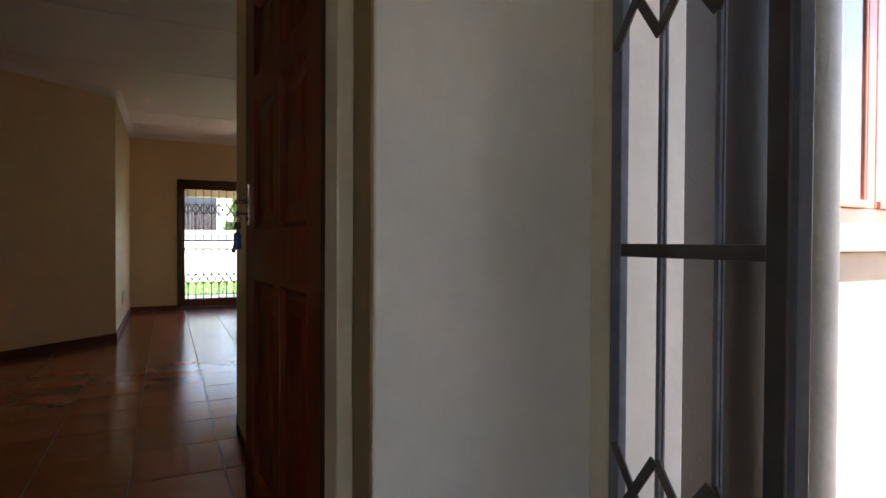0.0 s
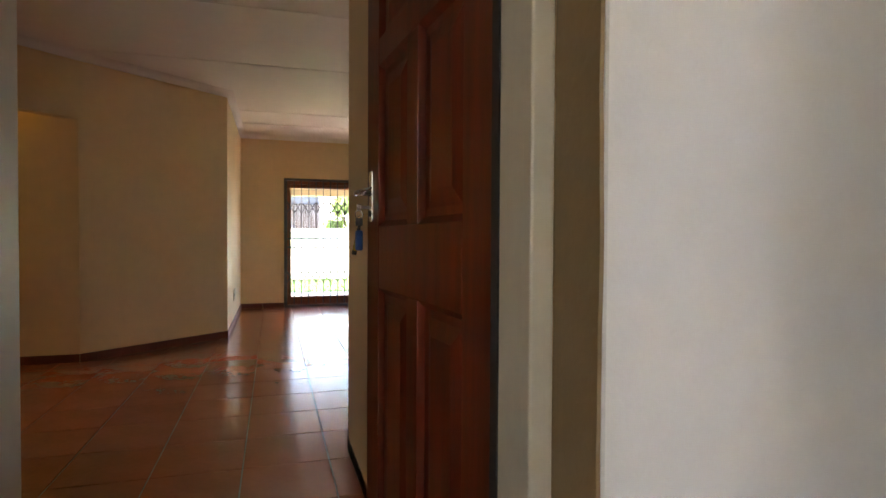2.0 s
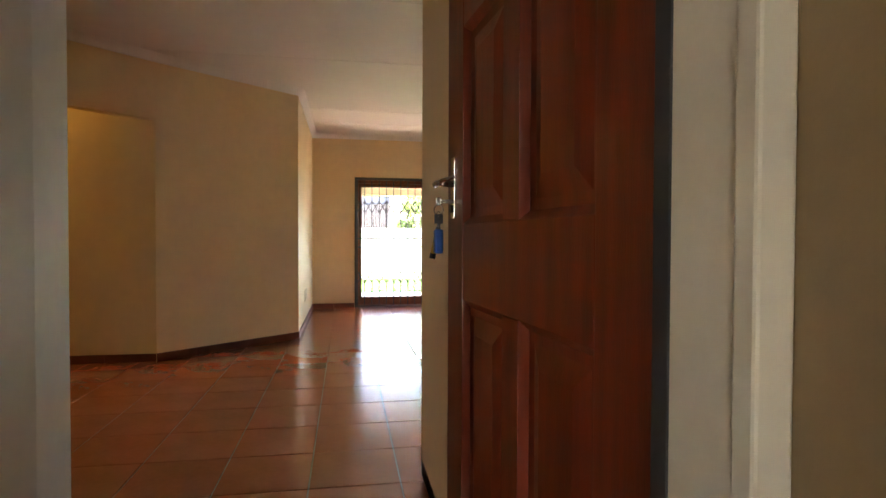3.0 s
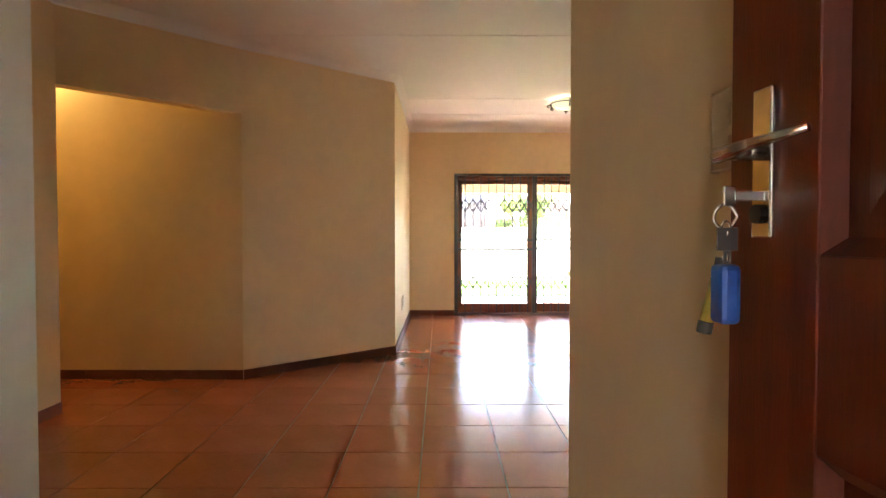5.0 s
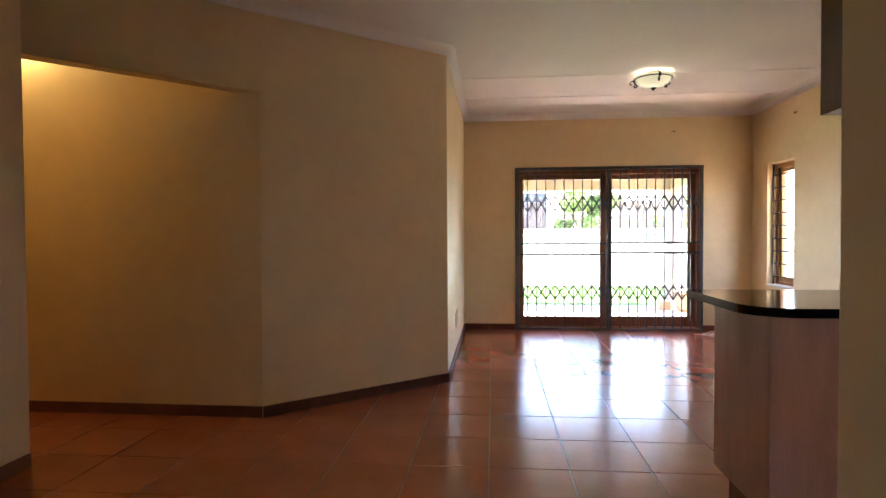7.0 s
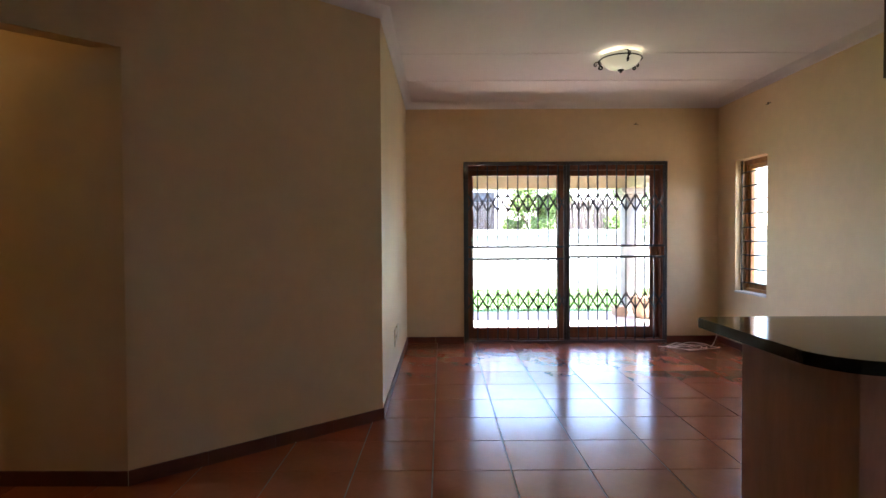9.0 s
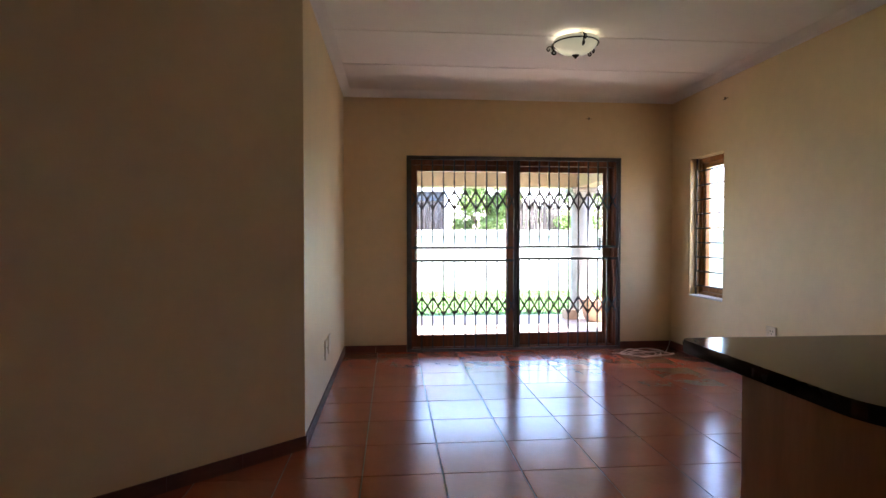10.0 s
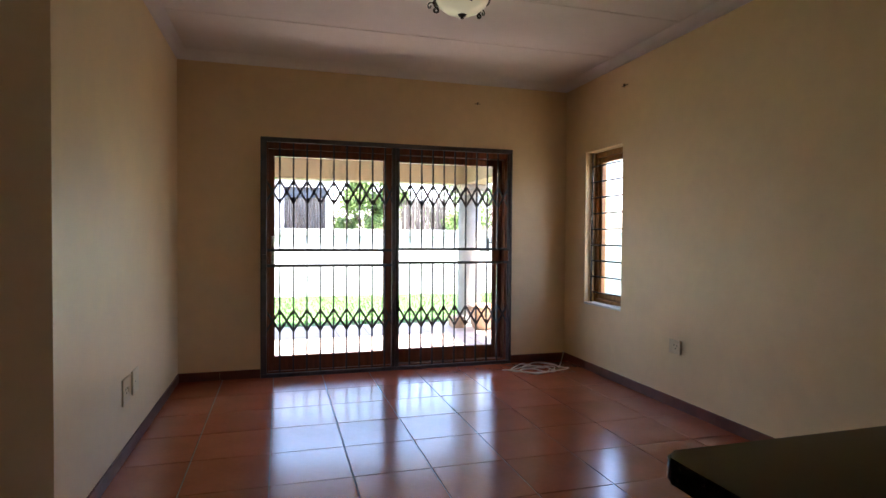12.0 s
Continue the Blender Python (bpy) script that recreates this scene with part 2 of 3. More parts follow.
structure("wall_porch", boxes((-4.15, FX0 - 0.002, -8.88, -8.822, -0.1, 2.75), (FX1 + 0.002, -0.06, -8.88, -8.822, -0.1, 2.75), (FX0, FX1, -8.88, -8.822, 2.18, 2.75), bev=0.006), PORCH)
for side, x in ((-1, FX1), (1, FX0)):
    # hand-cut paint edges wander a little
    bm, rings = bmesh.new(), []
    for k in range(90):
        z = -0.04 + 2.22 * k / 89
        a = -8.762 + 0.005 * noise.noise((0, side, z * 3)) + 0.003 * noise.noise((5, side, z * 11))
        b = -8.8805 + 0.004 * noise.noise((9, side, z * 4)) + 0.002 * noise.noise((3, side, z * 17))
        rings.append([bm.verts.new((x + d * side, y, z)) for d, y in ((-0.0015, a), (0.0045, a), (0.0045, b), (-0.0015, b))])
    for low, high in zip(rings, rings[1:]):
        for i in range(4):
            bm.faces.new((low[i], low[(i + 1) % 4], high[(i + 1) % 4], high[i]))
    structure("trim_reveal", bm, BROWNBAND)
structure("ceiling", boxes((-7.55, 1.98, -8.82, 0.23, H + 0.002, H + 0.12)), CEIL)
for y in (-0.92, -1.75, -3.83, -5.23):
    structure("trim_ceiling_strip", boxes((-1.86 if y > -2.7 else -3.9, 1.745, y - 0.007, y + 0.007, H - 0.0015, H + 0.004)), STRIP)


def cornice(name, corners, closed=False):
    """A cove moulding along the foot of the ceiling; the room lies to the left of the line."""
    bm, rings = bmesh.new(), []
    shape = [(0.0, -0.07), (0.006, -0.07), (0.014, -0.052), (0.026, -0.032), (0.044, -0.016), (0.062, -0.007), (0.07, 0.0)]
    for i, c in enumerate(corners):
        c = Vector(c)
        ways = []
        if i > 0:
            ways.append((c - Vector(corners[i - 1])).normalized())
        if i < len(corners) - 1:
            ways.append((Vector(corners[i + 1]) - c).normalized())
        side = sum((Vector((-w.y, w.x)) for w in ways), Vector((0, 0))).normalized()
        side /= max(0.4, side.dot(Vector((-ways[0].y, ways[0].x))))
        rings.append([bm.verts.new((c.x + side.x * d, c.y + side.y * d, H + z)) for d, z in shape])
    for a, b in zip(rings, rings[1:]):
        for k in range(len(shape) - 1):
            bm.faces.new((a[k], b[k], b[k + 1], a[k + 1]))
    return structure(name, bm, CEIL, smooth=True)


cornice("trim_cornice", [(EAST, -8.6), (EAST, 0), (WEST, 0), P1, P2, P3, (-3.965, -7.25)])
cornice("trim_cornice_hall", [(-0.985, -6.497), (-0.985, -8.6)])


def skirting(a, b, side=1):
    """Skirting tiles from a to b, 8 mm proud of the wall on the left of the line."""
    a, b = Vector(a), Vector(b)
    way = (b - a).normalized()
    out = Vector((-way.y, way.x)) * 0.009 * side
    count = max(1, round((b - a).length / PITCH_X))
    base = structure("baseboard", boxes((0, 0.01, 0, 0.01, -0.02, -0.01)), GROUT)
    base.location = (a.x, a.y, 0)
    for k in range(count):
        p, q = a + (b - a) * k / count + way * 0.0012, a + (b - a) * (k + 1) / count - way * 0.0012
        bm = prism([tuple(p - a), tuple(q - a), tuple(q + out - a), tuple(p + out - a)], 0.001, 0.076)
        part("skirting_tile", bm, SKIRT, base)


for a, b in (((DX0 - 0.003, 0), (WEST, 0)), ((EAST, 0), (DX1 + 0.003, 0)), ((WEST, 0), P1), (P1, P2), (P2, (-7.4, -3.66)), ((-4.03, -4.56), (-7.4, -4.56)), (P3, (-3.965, -7.25)),
             ((EAST, -8.6), (EAST, -5.2)), ((EAST, -4.6), (EAST, 0)), ((-0.985, -6.497), (-0.985, -7.6)), ((-0.865, -6.497), (-0.985, -6.497)), ((-2.21, -7.25), (-2.152, -7.54)), ((-2.152, -7.54), (-2.15, -8.5))):
    turn = -1 if b == (-7.4, -4.56) else 1
    skirting(a, b, turn)

# ---- ground and outdoors ----
structure("ground", boxes((-150, 150, -150, 150, -0.4, -0.10)), EARTH)
structure("porch_floor", boxes((-4.5, 4.0, -13.3, -8.9, -0.12, -0.03)), CONCRETE)
# unseen porch cover, carried out to y -13.2 to cut the skylight
structure("porch_ceiling", boxes((-4.5, 0.95, -13.2, -8.885, 2.62, 2.75)), PORCH)
# flat sheet in place of a recess; its shade is in the dark colour
structure("wall_recess_shade", boxes((-0.055, 0.50, -8.85, -8.822, -0.1, 2.6)), RECESS_SHADE)
structure("wall_kitchen_outside", boxes((0.50, 2.0, -8.84, -8.822, -0.1, 1.0), (0.50, 0.615, -8.84, -8.822, 1.0, 2.75), (1.625, 2.0, -8.84, -8.822, 1.0, 2.75), (0.615, 1.625, -8.84, -8.822, 2.255, 2.75)), WHITEWALL)
# three unseen walls added to close the porch in and dim its daylight
structure("wall_added_shade_west", boxes((-3.4, -3.2, -13.2, -8.885, -0.1, 2.62)), PORCH)
structure("wall_added_shade_south", boxes((-2.75, 0.5, -13.2, -13.0, -0.1, 2.62)), PORCH)
structure("wall_added_shade_east", boxes((0.5, 0.65, -13.2, -9.52, -0.1, 2.62)), PORCH)
structure("roof", boxes((-8.2, 2.75, -9.0, 0.6, 2.92, 3.05)), ROOF)
# unseen strip added to shade beam and columns; open behind to admit sun
structure("patio_shade_strip", boxes((-7.0, 1.95, 1.6, 3.12, 2.625, 2.70)), BEAM)
structure("patio_beam", boxes((-7.0, 1.95, 2.76, 3.05, 2.025, 2.62), (1.58, 1.90, 0.24, 2.759, 2.025, 2.62), bev=0.01), BEAM)
lawn_bed = structure("lawn", boxes((-9, 6.4, 3.12, 7.4, -0.12, -0.075)), LAWN)


def column(x, y, z0, z1, r, label):
    ob = empty("column", x, y, z0, label, "column")
    h = z1 - z0
    part("shaft", lathe([(r * 1.02, 0.12), (r, 0.2), (r * 0.98, h * 0.5), (r * 0.94, h - 0.13), (0, h - 0.13)], (0, 0, 0)), STONE, ob, smooth=True)
    part("base", lathe([(0, 0), (r * 1.3, 0), (r * 1.3, 0.05), (r * 1.22, 0.07), (r * 1.15, 0.1), (r * 1.02, 0.125), (0, 0.125)], (0, 0, 0)), STONE, ob)
    part("capital", boxes((-r * 1.25, r * 1.25, -r * 1.25, r * 1.25, h - 0.06, h), (-r * 1.12, r * 1.12, -r * 1.12, r * 1.12, h - 0.10, h - 0.06), bev=0.008), STONE, ob)
    part("neck", lathe([(r * 0.94, h - 0.16), (r * 1.05, h - 0.12), (r * 1.1, h - 0.099), (0, h - 0.099)], (0, 0, 0)), STONE, ob, smooth=True)
    return ob


column(1.71, 2.90, -0.05, 2.023, 0.172, "pale sandstone patio column carrying the ochre beam")
column(-4.6, 2.90, -0.05, 2.023, 0.172, "pale sandstone patio column carrying the ochre beam")
column(0.357, -8.956, -0.03, 2.62, 0.088, "pale grey plastered column of the entrance porch")

# boundary walls with a coping
for name, r in (("boundary_wall", (-9.2, 6.6, 7.40, 7.6)), ("boundary_wall_side", (6.4, 6.6, -6, 7.39)), ("boundary_wall_west", (-9.2, -9.0, -6, 7.39))):
    wall = structure(name, boxes((*r, -0.12, 1.24)), WHITEWALL)
    part("coping", boxes((r[0] - 0.03, r[1] + 0.03, r[2] - 0.03, r[3] + 0.03, 1.24, 1.40), bev=0.012), COPING, wall, "weathered grey concrete coping")

# neighbouring house with a reed-screened window
house = empty("neighbour_house", -0.57, 11.5, -0.1, "white rendered neighbouring house behind the garden wall", "house")
part("wall", boxes((-6.5, 0.95, 0, 0.3, 0, 1.45), (-6.5, 0.95, 0, 0.3, 2.75, 3.4), (-6.5, 0.55 - 0.9, 0, 0.3, 1.45, 2.75), (0.62 + 0.2, 0.95, 0, 0.3, 1.45, 2.75), (-6.5, 0.95, 0.3, 5, 0, 3.4)), WHITEWALL, house)
part("roof", prism([(-6.9, -0.4), (1.35, -0.4), (1.35, 5.4), (-6.9, 5.4)], 3.4, 3.52), ROOF, house)
hw = part("window", boxes((-0.35, 0.82, 0.12, 0.2, 2.45, 2.75)), SLATE, house, "slate-coloured blind board")
part("window_sill", boxes((-0.42, 0.89, -0.06, 0.12, 1.40, 1.45), bev=0.006), WHITEWALL, hw)
bm = bmesh.new()
for k in range(70):
    x = -0.34 + 1.15 * k / 69
    add_rod(bm, (x, 0.1 + random.uniform(-0.02, 0.02), 1.45), (x + random.uniform(-0.015, 0.015), 0.1, 2.45 - random.uniform(0, 0.04)), random.uniform(0.005, 0.011), 5)
tagged(part("reed_screen", bm, REED, hw, "weathered grey reed screen"), kind="stuff")
screen = empty("reed_fence", 1.98, 9.2, -0.1, "weathered grey reed fence panel behind the garden wall", "fence")
bm = bmesh.new()
for k in range(120):
    x = 1.25 * k / 119
    add_rod(bm, (x, random.uniform(-0.03, 0.03), 0), (x + random.uniform(-0.02, 0.02), random.uniform(-0.03, 0.03), 2.36 - random.uniform(0, 0.12)), random.uniform(0.006, 0.012), 5)
tagged(part("reeds", bm, REED, screen), kind="stuff")
for z in (0.5, 1.5, 2.1):
    part("rail", rod((0, 0.04, z), (1.25, 0.04, z), 0.02), REED, screen)


def tree(x, y, height, spread, count, label):
    ob = empty("tree", x, y, -0.1, label, "tree", "garden trees")
    bm = bmesh.new()
    add_rod(bm, (0, 0, 0), (0.05, 0, height * 0.45), 0.10, 9, 0.07)
    tips = []
    for k in range(11):
        a, z = 2.4 * k, height * (0.3 + 0.04 * k)
        tip = Vector((math.cos(a) * spread * random.uniform(0.4, 0.9), math.sin(a) * spread * random.uniform(0.4, 0.9), z + height * random.uniform(0.12, 0.3)))
        add_rod(bm, (0.04, 0, z * 0.8), tip, 0.035, 6, 0.008)
        tips.append(tip)
        for j in range(3):
            end = tip + Vector((random.gauss(0, 0.25), random.gauss(0, 0.25), random.gauss(0.1, 0.2))) * spread
            add_rod(bm, tip * 0.7 + Vector((0, 0, z * 0.24)), end, 0.012, 4, 0.003)
            tips.append(end)
    part("trunk", bm, BARK, ob)
    verts, faces = [], []
    for k in range(count):
        c = random.choice(tips) + Vector((random.gauss(0, 0.16), random.gauss(0, 0.16), random.gauss(0, 0.15))) * spread
        turn = Euler((random.uniform(0, 6.3), random.uniform(0, 6.3), random.uniform(0, 6.3))).to_matrix()
        s = random.uniform(0.03, 0.065)
        n = len(verts)
        for p in ((-s, 0, 0), (0, -s * 0.4, s * 0.1), (s, 0, 0), (0, s * 0.4, s * 0.1)):
            verts.append(tuple(c + turn @ Vector(p)))
        faces.append((n, n + 1, n + 2, n + 3))
    me = bpy.data.meshes.new("crown")
    me.from_pydata(verts, [], faces)
    me.materials.append(LEAF)
    crown = new("crown", me)
    crown.parent = ob
    tagged(crown, kind="stuff")


tree(1.22, 9.5, 3.0, 0.72, 15000, "green leafy garden tree behind the white wall")
tree(3.6, 9.6, 2.2, 0.7, 7000, "small green leafy tree behind the white wall")
tree(5.2, 11.5, 3.2, 1.3, 6000, "green leafy tree beyond the white garden wall")

# lawn blades
xs, ys = np.random.uniform(-4, 6.3, 26000), np.random.uniform(3.14, 7.38, 26000)
verts, faces = [], []
for x, y in zip(xs, ys):
    a, h, n = random.uniform(0, 6.3), random.uniform(0.02, 0.05), len(verts)
    lean = (random.gauss(0, 0.012), random.gauss(0, 0.012))
    verts += [(x - 0.006 * math.cos(a), y - 0.006 * math.sin(a), -0.076), (x + 0.006 * math.cos(a), y + 0.006 * math.sin(a), -0.076), (x + lean[0], y + lean[1], -0.075 + h)]
    faces.append((n, n + 1, n + 2))
me = bpy.data.meshes.new("grass")
me.from_pydata(verts, [], faces)
me.materials.append(LAWN)
tagged(new("grass", me), "short green lawn grass", "grass", kind="stuff")

pot = empty("plant_pot", 1.72, 2.30, -0.05, "wide terracotta bowl pot standing on the patio", "pot")
part("bowl", lathe([(0, 0.0), (0.12, 0), (0.15, 0.03), (0.215, 0.22), (0.225, 0.30), (0.24, 0.31), (0.24, 0.34), (0.205, 0.34), (0.195, 0.27), (0, 0.26)], (0, 0, 0)), CLAY, pot, smooth=True)
part("soil", lathe([(0.198, 0.275), (0.1, 0.295), (0, 0.30)], (0, 0, 0)), EARTH, pot, "dark potting soil")
block = part("block", boxes((1.33, 1.52, 2.45, 2.70, -0.05, 0.10), bev=0.01), CLAY)
tagged(block, "terracotta brick block lying beside the column", "block")
bush = empty("shrub", 2.25, 3.5, -0.08, "small dark green shrub beside the patio column", "plant")
bm = bmesh.new()
for k in range(40):
    a = 2.4 * k
    add_rod(bm, (0, 0, 0), (math.cos(a) * random.uniform(0.05, 0.16), math.sin(a) * random.uniform(0.05, 0.16), random.uniform(0.2, 0.48)), 0.008, 4, 0.001)
part("stems", bm, LEAF, bush)
hook = empty("wall_tap", 3.72, 7.40, 1.22, "dark metal garden tap fixed to the white wall", "tap")
part("pipe", boxes((-0.02, 0.02, -0.03, 0.0, -0.32, 0.0), (-0.22, 0.0, -0.03, -0.005, -0.3, -0.27), (0.02, 0.1, -0.03, -0.005, -0.12, -0.09)), IRON, hook)
part("lever", boxes((0.08, 0.11, -0.05, -0.01, -0.12, 0.02), bev=0.004), IRON, hook)

# kitchen window beside the porch, in red-brown paint
kw = tagged(new("window_2"), "red-brown painted casement window above a thick white sill", kind="structure")
kw.location = (0.62, -8.82, 1.2)
part("window_frame", boxes((0.002, 0.06, 0.0, 0.09, 0.002, 1.048), (0.94, 0.998, 0.0, 0.09, 0.002, 1.048), (0.06, 0.94, 0.0, 0.09, 0.002, 0.06), (0.06, 0.94, 0.0, 0.09, 0.99, 1.048), (0.33, 0.385, 0.0, 0.09, 0.06, 0.99), bev=0.005), REDFRAME, kw)
for a, b in ((0.06, 0.33), (0.385, 0.94)):
    ka = part("sash", boxes((a + 0.002, a + 0.014, 0.0, 0.02, 0.062, 0.988), (b - 0.014, b - 0.002, 0.0, 0.02, 0.062, 0.988), (a + 0.014, b - 0.014, -0.012, 0.03, 0.062, 0.09), (a + 0.014, b - 0.014, -0.012, 0.03, 0.96, 0.988), bev=0.004), REDFRAME, kw)
    kp = part("pane", boxes((a + 0.012, b - 0.012, 0.008, 0.013, 0.088, 0.962)), SHINY, ka, "clear glass pane reflecting the sky")
    kp.visible_shadow = False
part("window_sill", boxes((-0.06, 1.06, -0.10, -0.002, -0.095, 0.0), bev=0.02), COPING, kw)
part("apron", boxes((-0.05, 1.05, -0.05, -0.002, -0.20, -0.096), bev=0.006), CONCRETE, kw)

# net curtain hanging in soft folds behind the kitchen window
curtain = empty("net_curtain", 0.55, -8.55, 1.12, "pale gathered net curtain hanging behind the kitchen window", "curtain")
bm, rows_up = bmesh.new(), []
for k in range(9):
    z = 1.2 * k / 8
    rows_up.append([bm.verts.new((1.14 * i / 120, (0.022 - 0.008 * k / 8) * math.sin(i * 0.62 + 0.8 * math.sin(i * 0.11)) + 0.006 * noise.noise((i * 0.1, z * 2, 0)), z)) for i in range(121)])
for low, high in zip(rows_up, rows_up[1:]):
    for i in range(120):
        bm.faces.new((low[i], low[i + 1], high[i + 1], high[i]))
part("cloth", bm, NET, curtain, smooth=True)
part("curtain_rod", rod((-0.04, 0, 1.205), (1.18, 0, 1.205), 0.009, 10), CHROME, curtain, "thin metal rod")
for x in (0.0, 1.14):
    part("bracket", boxes((x - 0.008, x + 0.008, -0.049, 0.009, 1.195, 1.215), bev=0.002), CHROME, curtain)


# ---- sliding door and its trellis gate ----
door = tagged(new("door_1"), "closed two-leaf timber sliding door with clear glass", kind="structure")
door.location = (0, 0.12, 0)
part("door_frame", boxes((DX0 + 0.002, DX0 + 0.062, -0.06, 0.08, 0.0, DTOP - 0.002), (DX1 - 0.045, DX1 - 0.002, -0.06, 0.08, 0.0, DTOP - 0.002), (DX0 + 0.062, DX1 - 0.045, -0.06, 0.08, DTOP - 0.075, DTOP - 0.002),
                         (DX0 + 0.062, DX1 - 0.045, -0.06, 0.08, 0.0, 0.035), bev=0.003), WOOD, door)
for x0, x1, y, wa, wb in ((DX0 + 0.062, 0.022, -0.015, 0.042, 0.122), (-0.062, DX1 - 0.045, 0.035, 0.105, 0.092)):
    ga, gb = x0 + wa, x1 - wb
    leaf = new("leaf")
    leaf.parent = door
    for name, r in (("stile", (x0, ga, 0.036, DTOP - 0.076)), ("stile", (gb, x1, 0.036, DTOP - 0.076)), ("rail", (ga, gb, 0.036, 0.165)), ("rail", (ga, gb, 1.95, DTOP - 0.076))):
        part(name, boxes((r[0], r[1], y - 0.02, y + 0.02, r[2], r[3]), bev=0.003), WOOD, leaf)
    glass = part("pane", boxes((ga - 0.005, gb + 0.005, y - 0.003, y + 0.003, 0.16, 1.955)), GLASS, leaf, "clear glass pane")
    glass.visible_shadow = False
    for a in (ga, gb - 0.012):
        part("bead", boxes((a, a + 0.012, y - 0.026, y - 0.02, 0.165, 1.95), bev=0.002), WOOD, leaf)
part("handle", boxes((DX0 + 0.085, DX0 + 0.105, -0.075, -0.035, 1.0, 1.02), (DX0 + 0.085, DX0 + 0.105, -0.075, -0.035, 1.19, 1.21), (DX0 + 0.083, DX0 + 0.107, -0.085, -0.068, 0.97, 1.24), bev=0.004), CHROME, door, "slim metal pull handle")
sill = structure("trim_threshold", boxes((DX0, DX1, 0.0, 0.24, -0.02, -0.002)), PAVE)


def trellis(bars, z_low, z_high, rails, bands, parent, axis_y=0.0, thin=0.007):
    """Upright bars with two bands of crossing straps and flat rails."""
    lo, hi = bars[0], bars[-1]
    for x in bars:
        part("bar", boxes((x - thin, x + thin, axis_y - thin, axis_y + thin, z_low, rails[1][0]), (x - thin, x + thin, axis_y - thin, axis_y + thin, rails[0][0], z_high)), STEEL, parent)
    for z, x0, x1 in rails:
        part("rail", boxes((x0, x1, axis_y - 0.012, axis_y + 0.010, z - 0.013, z + 0.013), bev=0.002), STEEL, parent)
    for z0, z1 in bands:
        for k in range(len(bars) - 1):
            a, b = bars[k], bars[k + 1]
            for p, q, off in (((a, z0), (b, z1), -0.014), ((a, z1), (b, z0), -0.010)):
                bm, d = bmesh.new(), Vector((q[0] - p[0], q[1] - p[1])).normalized()
                n = Vector((-d.y, d.x)) * 0.0095
                face = [bm.verts.new((x + s * n.x, axis_y + off + o, z + s * n.y)) for o in (0, 0.005) for (x, z), s in ((p, -1), (q, -1), (q, 1), (p, 1))]
                bm.faces.new(face[3::-1]), bm.faces.new(face[4:])
                for i in range(4):
                    bm.faces.new((face[i], face[(i + 1) % 4], face[4 + (i + 1) % 4], face[4 + i]))
                part("strap", bm, STEEL, parent)


gate = empty("trellis_gate", 0, -0.002, 0, "closed dark grey steel trellis security gate before the sliding door", "gate")
part("frame", boxes((DX0 - 0.002, DX0 + 0.048, -0.02, 0.015, 0.03, DTOP + 0.01), (DX1 - 0.022, DX1 + 0.002, -0.02, 0.015, 0.03, DTOP + 0.01), (DX0 - 0.002, DX1 + 0.002, -0.022, 0.015, DTOP - 0.028, DTOP + 0.012),
                    (DX0 - 0.002, DX1 + 0.002, -0.025, 0.015, 0.0, 0.032), bev=0.003), STEEL, gate)
part("meeting_post", boxes((-0.044, -0.012, -0.016, 0.012, 0.033, DTOP - 0.03), (-0.010, 0.022, -0.020, 0.010, 0.033, DTOP - 0.03), bev=0.003), STEEL, gate)
part("lock_box", boxes((DX0 + 0.006, DX0 + 0.05, -0.045, -0.02, 0.92, 1.08), bev=0.004), STEEL, gate, "small lock case")
left = [-1.158 + 0.1168 * k for k in range(10)] + [-0.028]
right = [0.0214 + 0.1096 * k for k in range(11)]
trellis(left, 0.033, DTOP - 0.03, [(1.118, DX0 + 0.05, -0.044), (0.980, DX0 + 0.05, -0.044)], [(1.535, 1.728), (0.402, 0.585)], gate)
trellis(right, 0.033, DTOP - 0.03, [(1.128, 0.022, DX1 - 0.022), (1.000, 0.022, DX1 - 0.022)], [(1.535, 1.728), (0.402, 0.585)], gate)

# ---- side window with burglar bars ----
win = tagged(new("window_1"), "narrow timber casement window behind horizontal steel burglar bars", kind="structure")
win.location = (1.75, -0.68, 1.335)
ya, yb, za, zb = -0.298, 0.293, -0.713, 0.713
part("window_frame", boxes((0.10, 0.165, ya, ya + 0.045, za, zb), (0.10, 0.165, yb - 0.045, yb, za, zb), (0.10, 0.165, ya + 0.045, yb - 0.045, za, za + 0.05), (0.10, 0.165, ya + 0.045, yb - 0.045, zb - 0.05, zb), bev=0.004), GOLDWOOD, win)
sash = part("sash", boxes((0.118, 0.158, ya + 0.047, ya + 0.095, za + 0.052, zb - 0.052), (0.118, 0.158, yb - 0.095, yb - 0.047, za + 0.052, zb - 0.052), (0.118, 0.158, ya + 0.095, yb - 0.095, za + 0.052, za + 0.10),
                          (0.118, 0.158, ya + 0.095, yb - 0.095, zb - 0.10, zb - 0.052), bev=0.004), GOLDWOOD, win)
glass = part("pane", boxes((0.136, 0.141, ya + 0.09, yb - 0.09, za + 0.095, zb - 0.095)), GLASS, sash, "clear glass pane")
glass.visible_shadow = False
part("window_sill", boxes((-0.012, 0.10, ya + 0.002, yb - 0.002, za, za + 0.018), bev=0.004), PORCH, win)
bars = empty("burglar_bars", 1.81, -0.68, 0.635, "dark steel burglar bars fixed inside the window reveal", "bars")
for k in range(9):
    part("bar", rod((0, ya + 0.004, 0.10 + 0.1475 * k), (0, yb - 0.004, 0.10 + 0.1475 * k), 0.008), STEEL, bars)
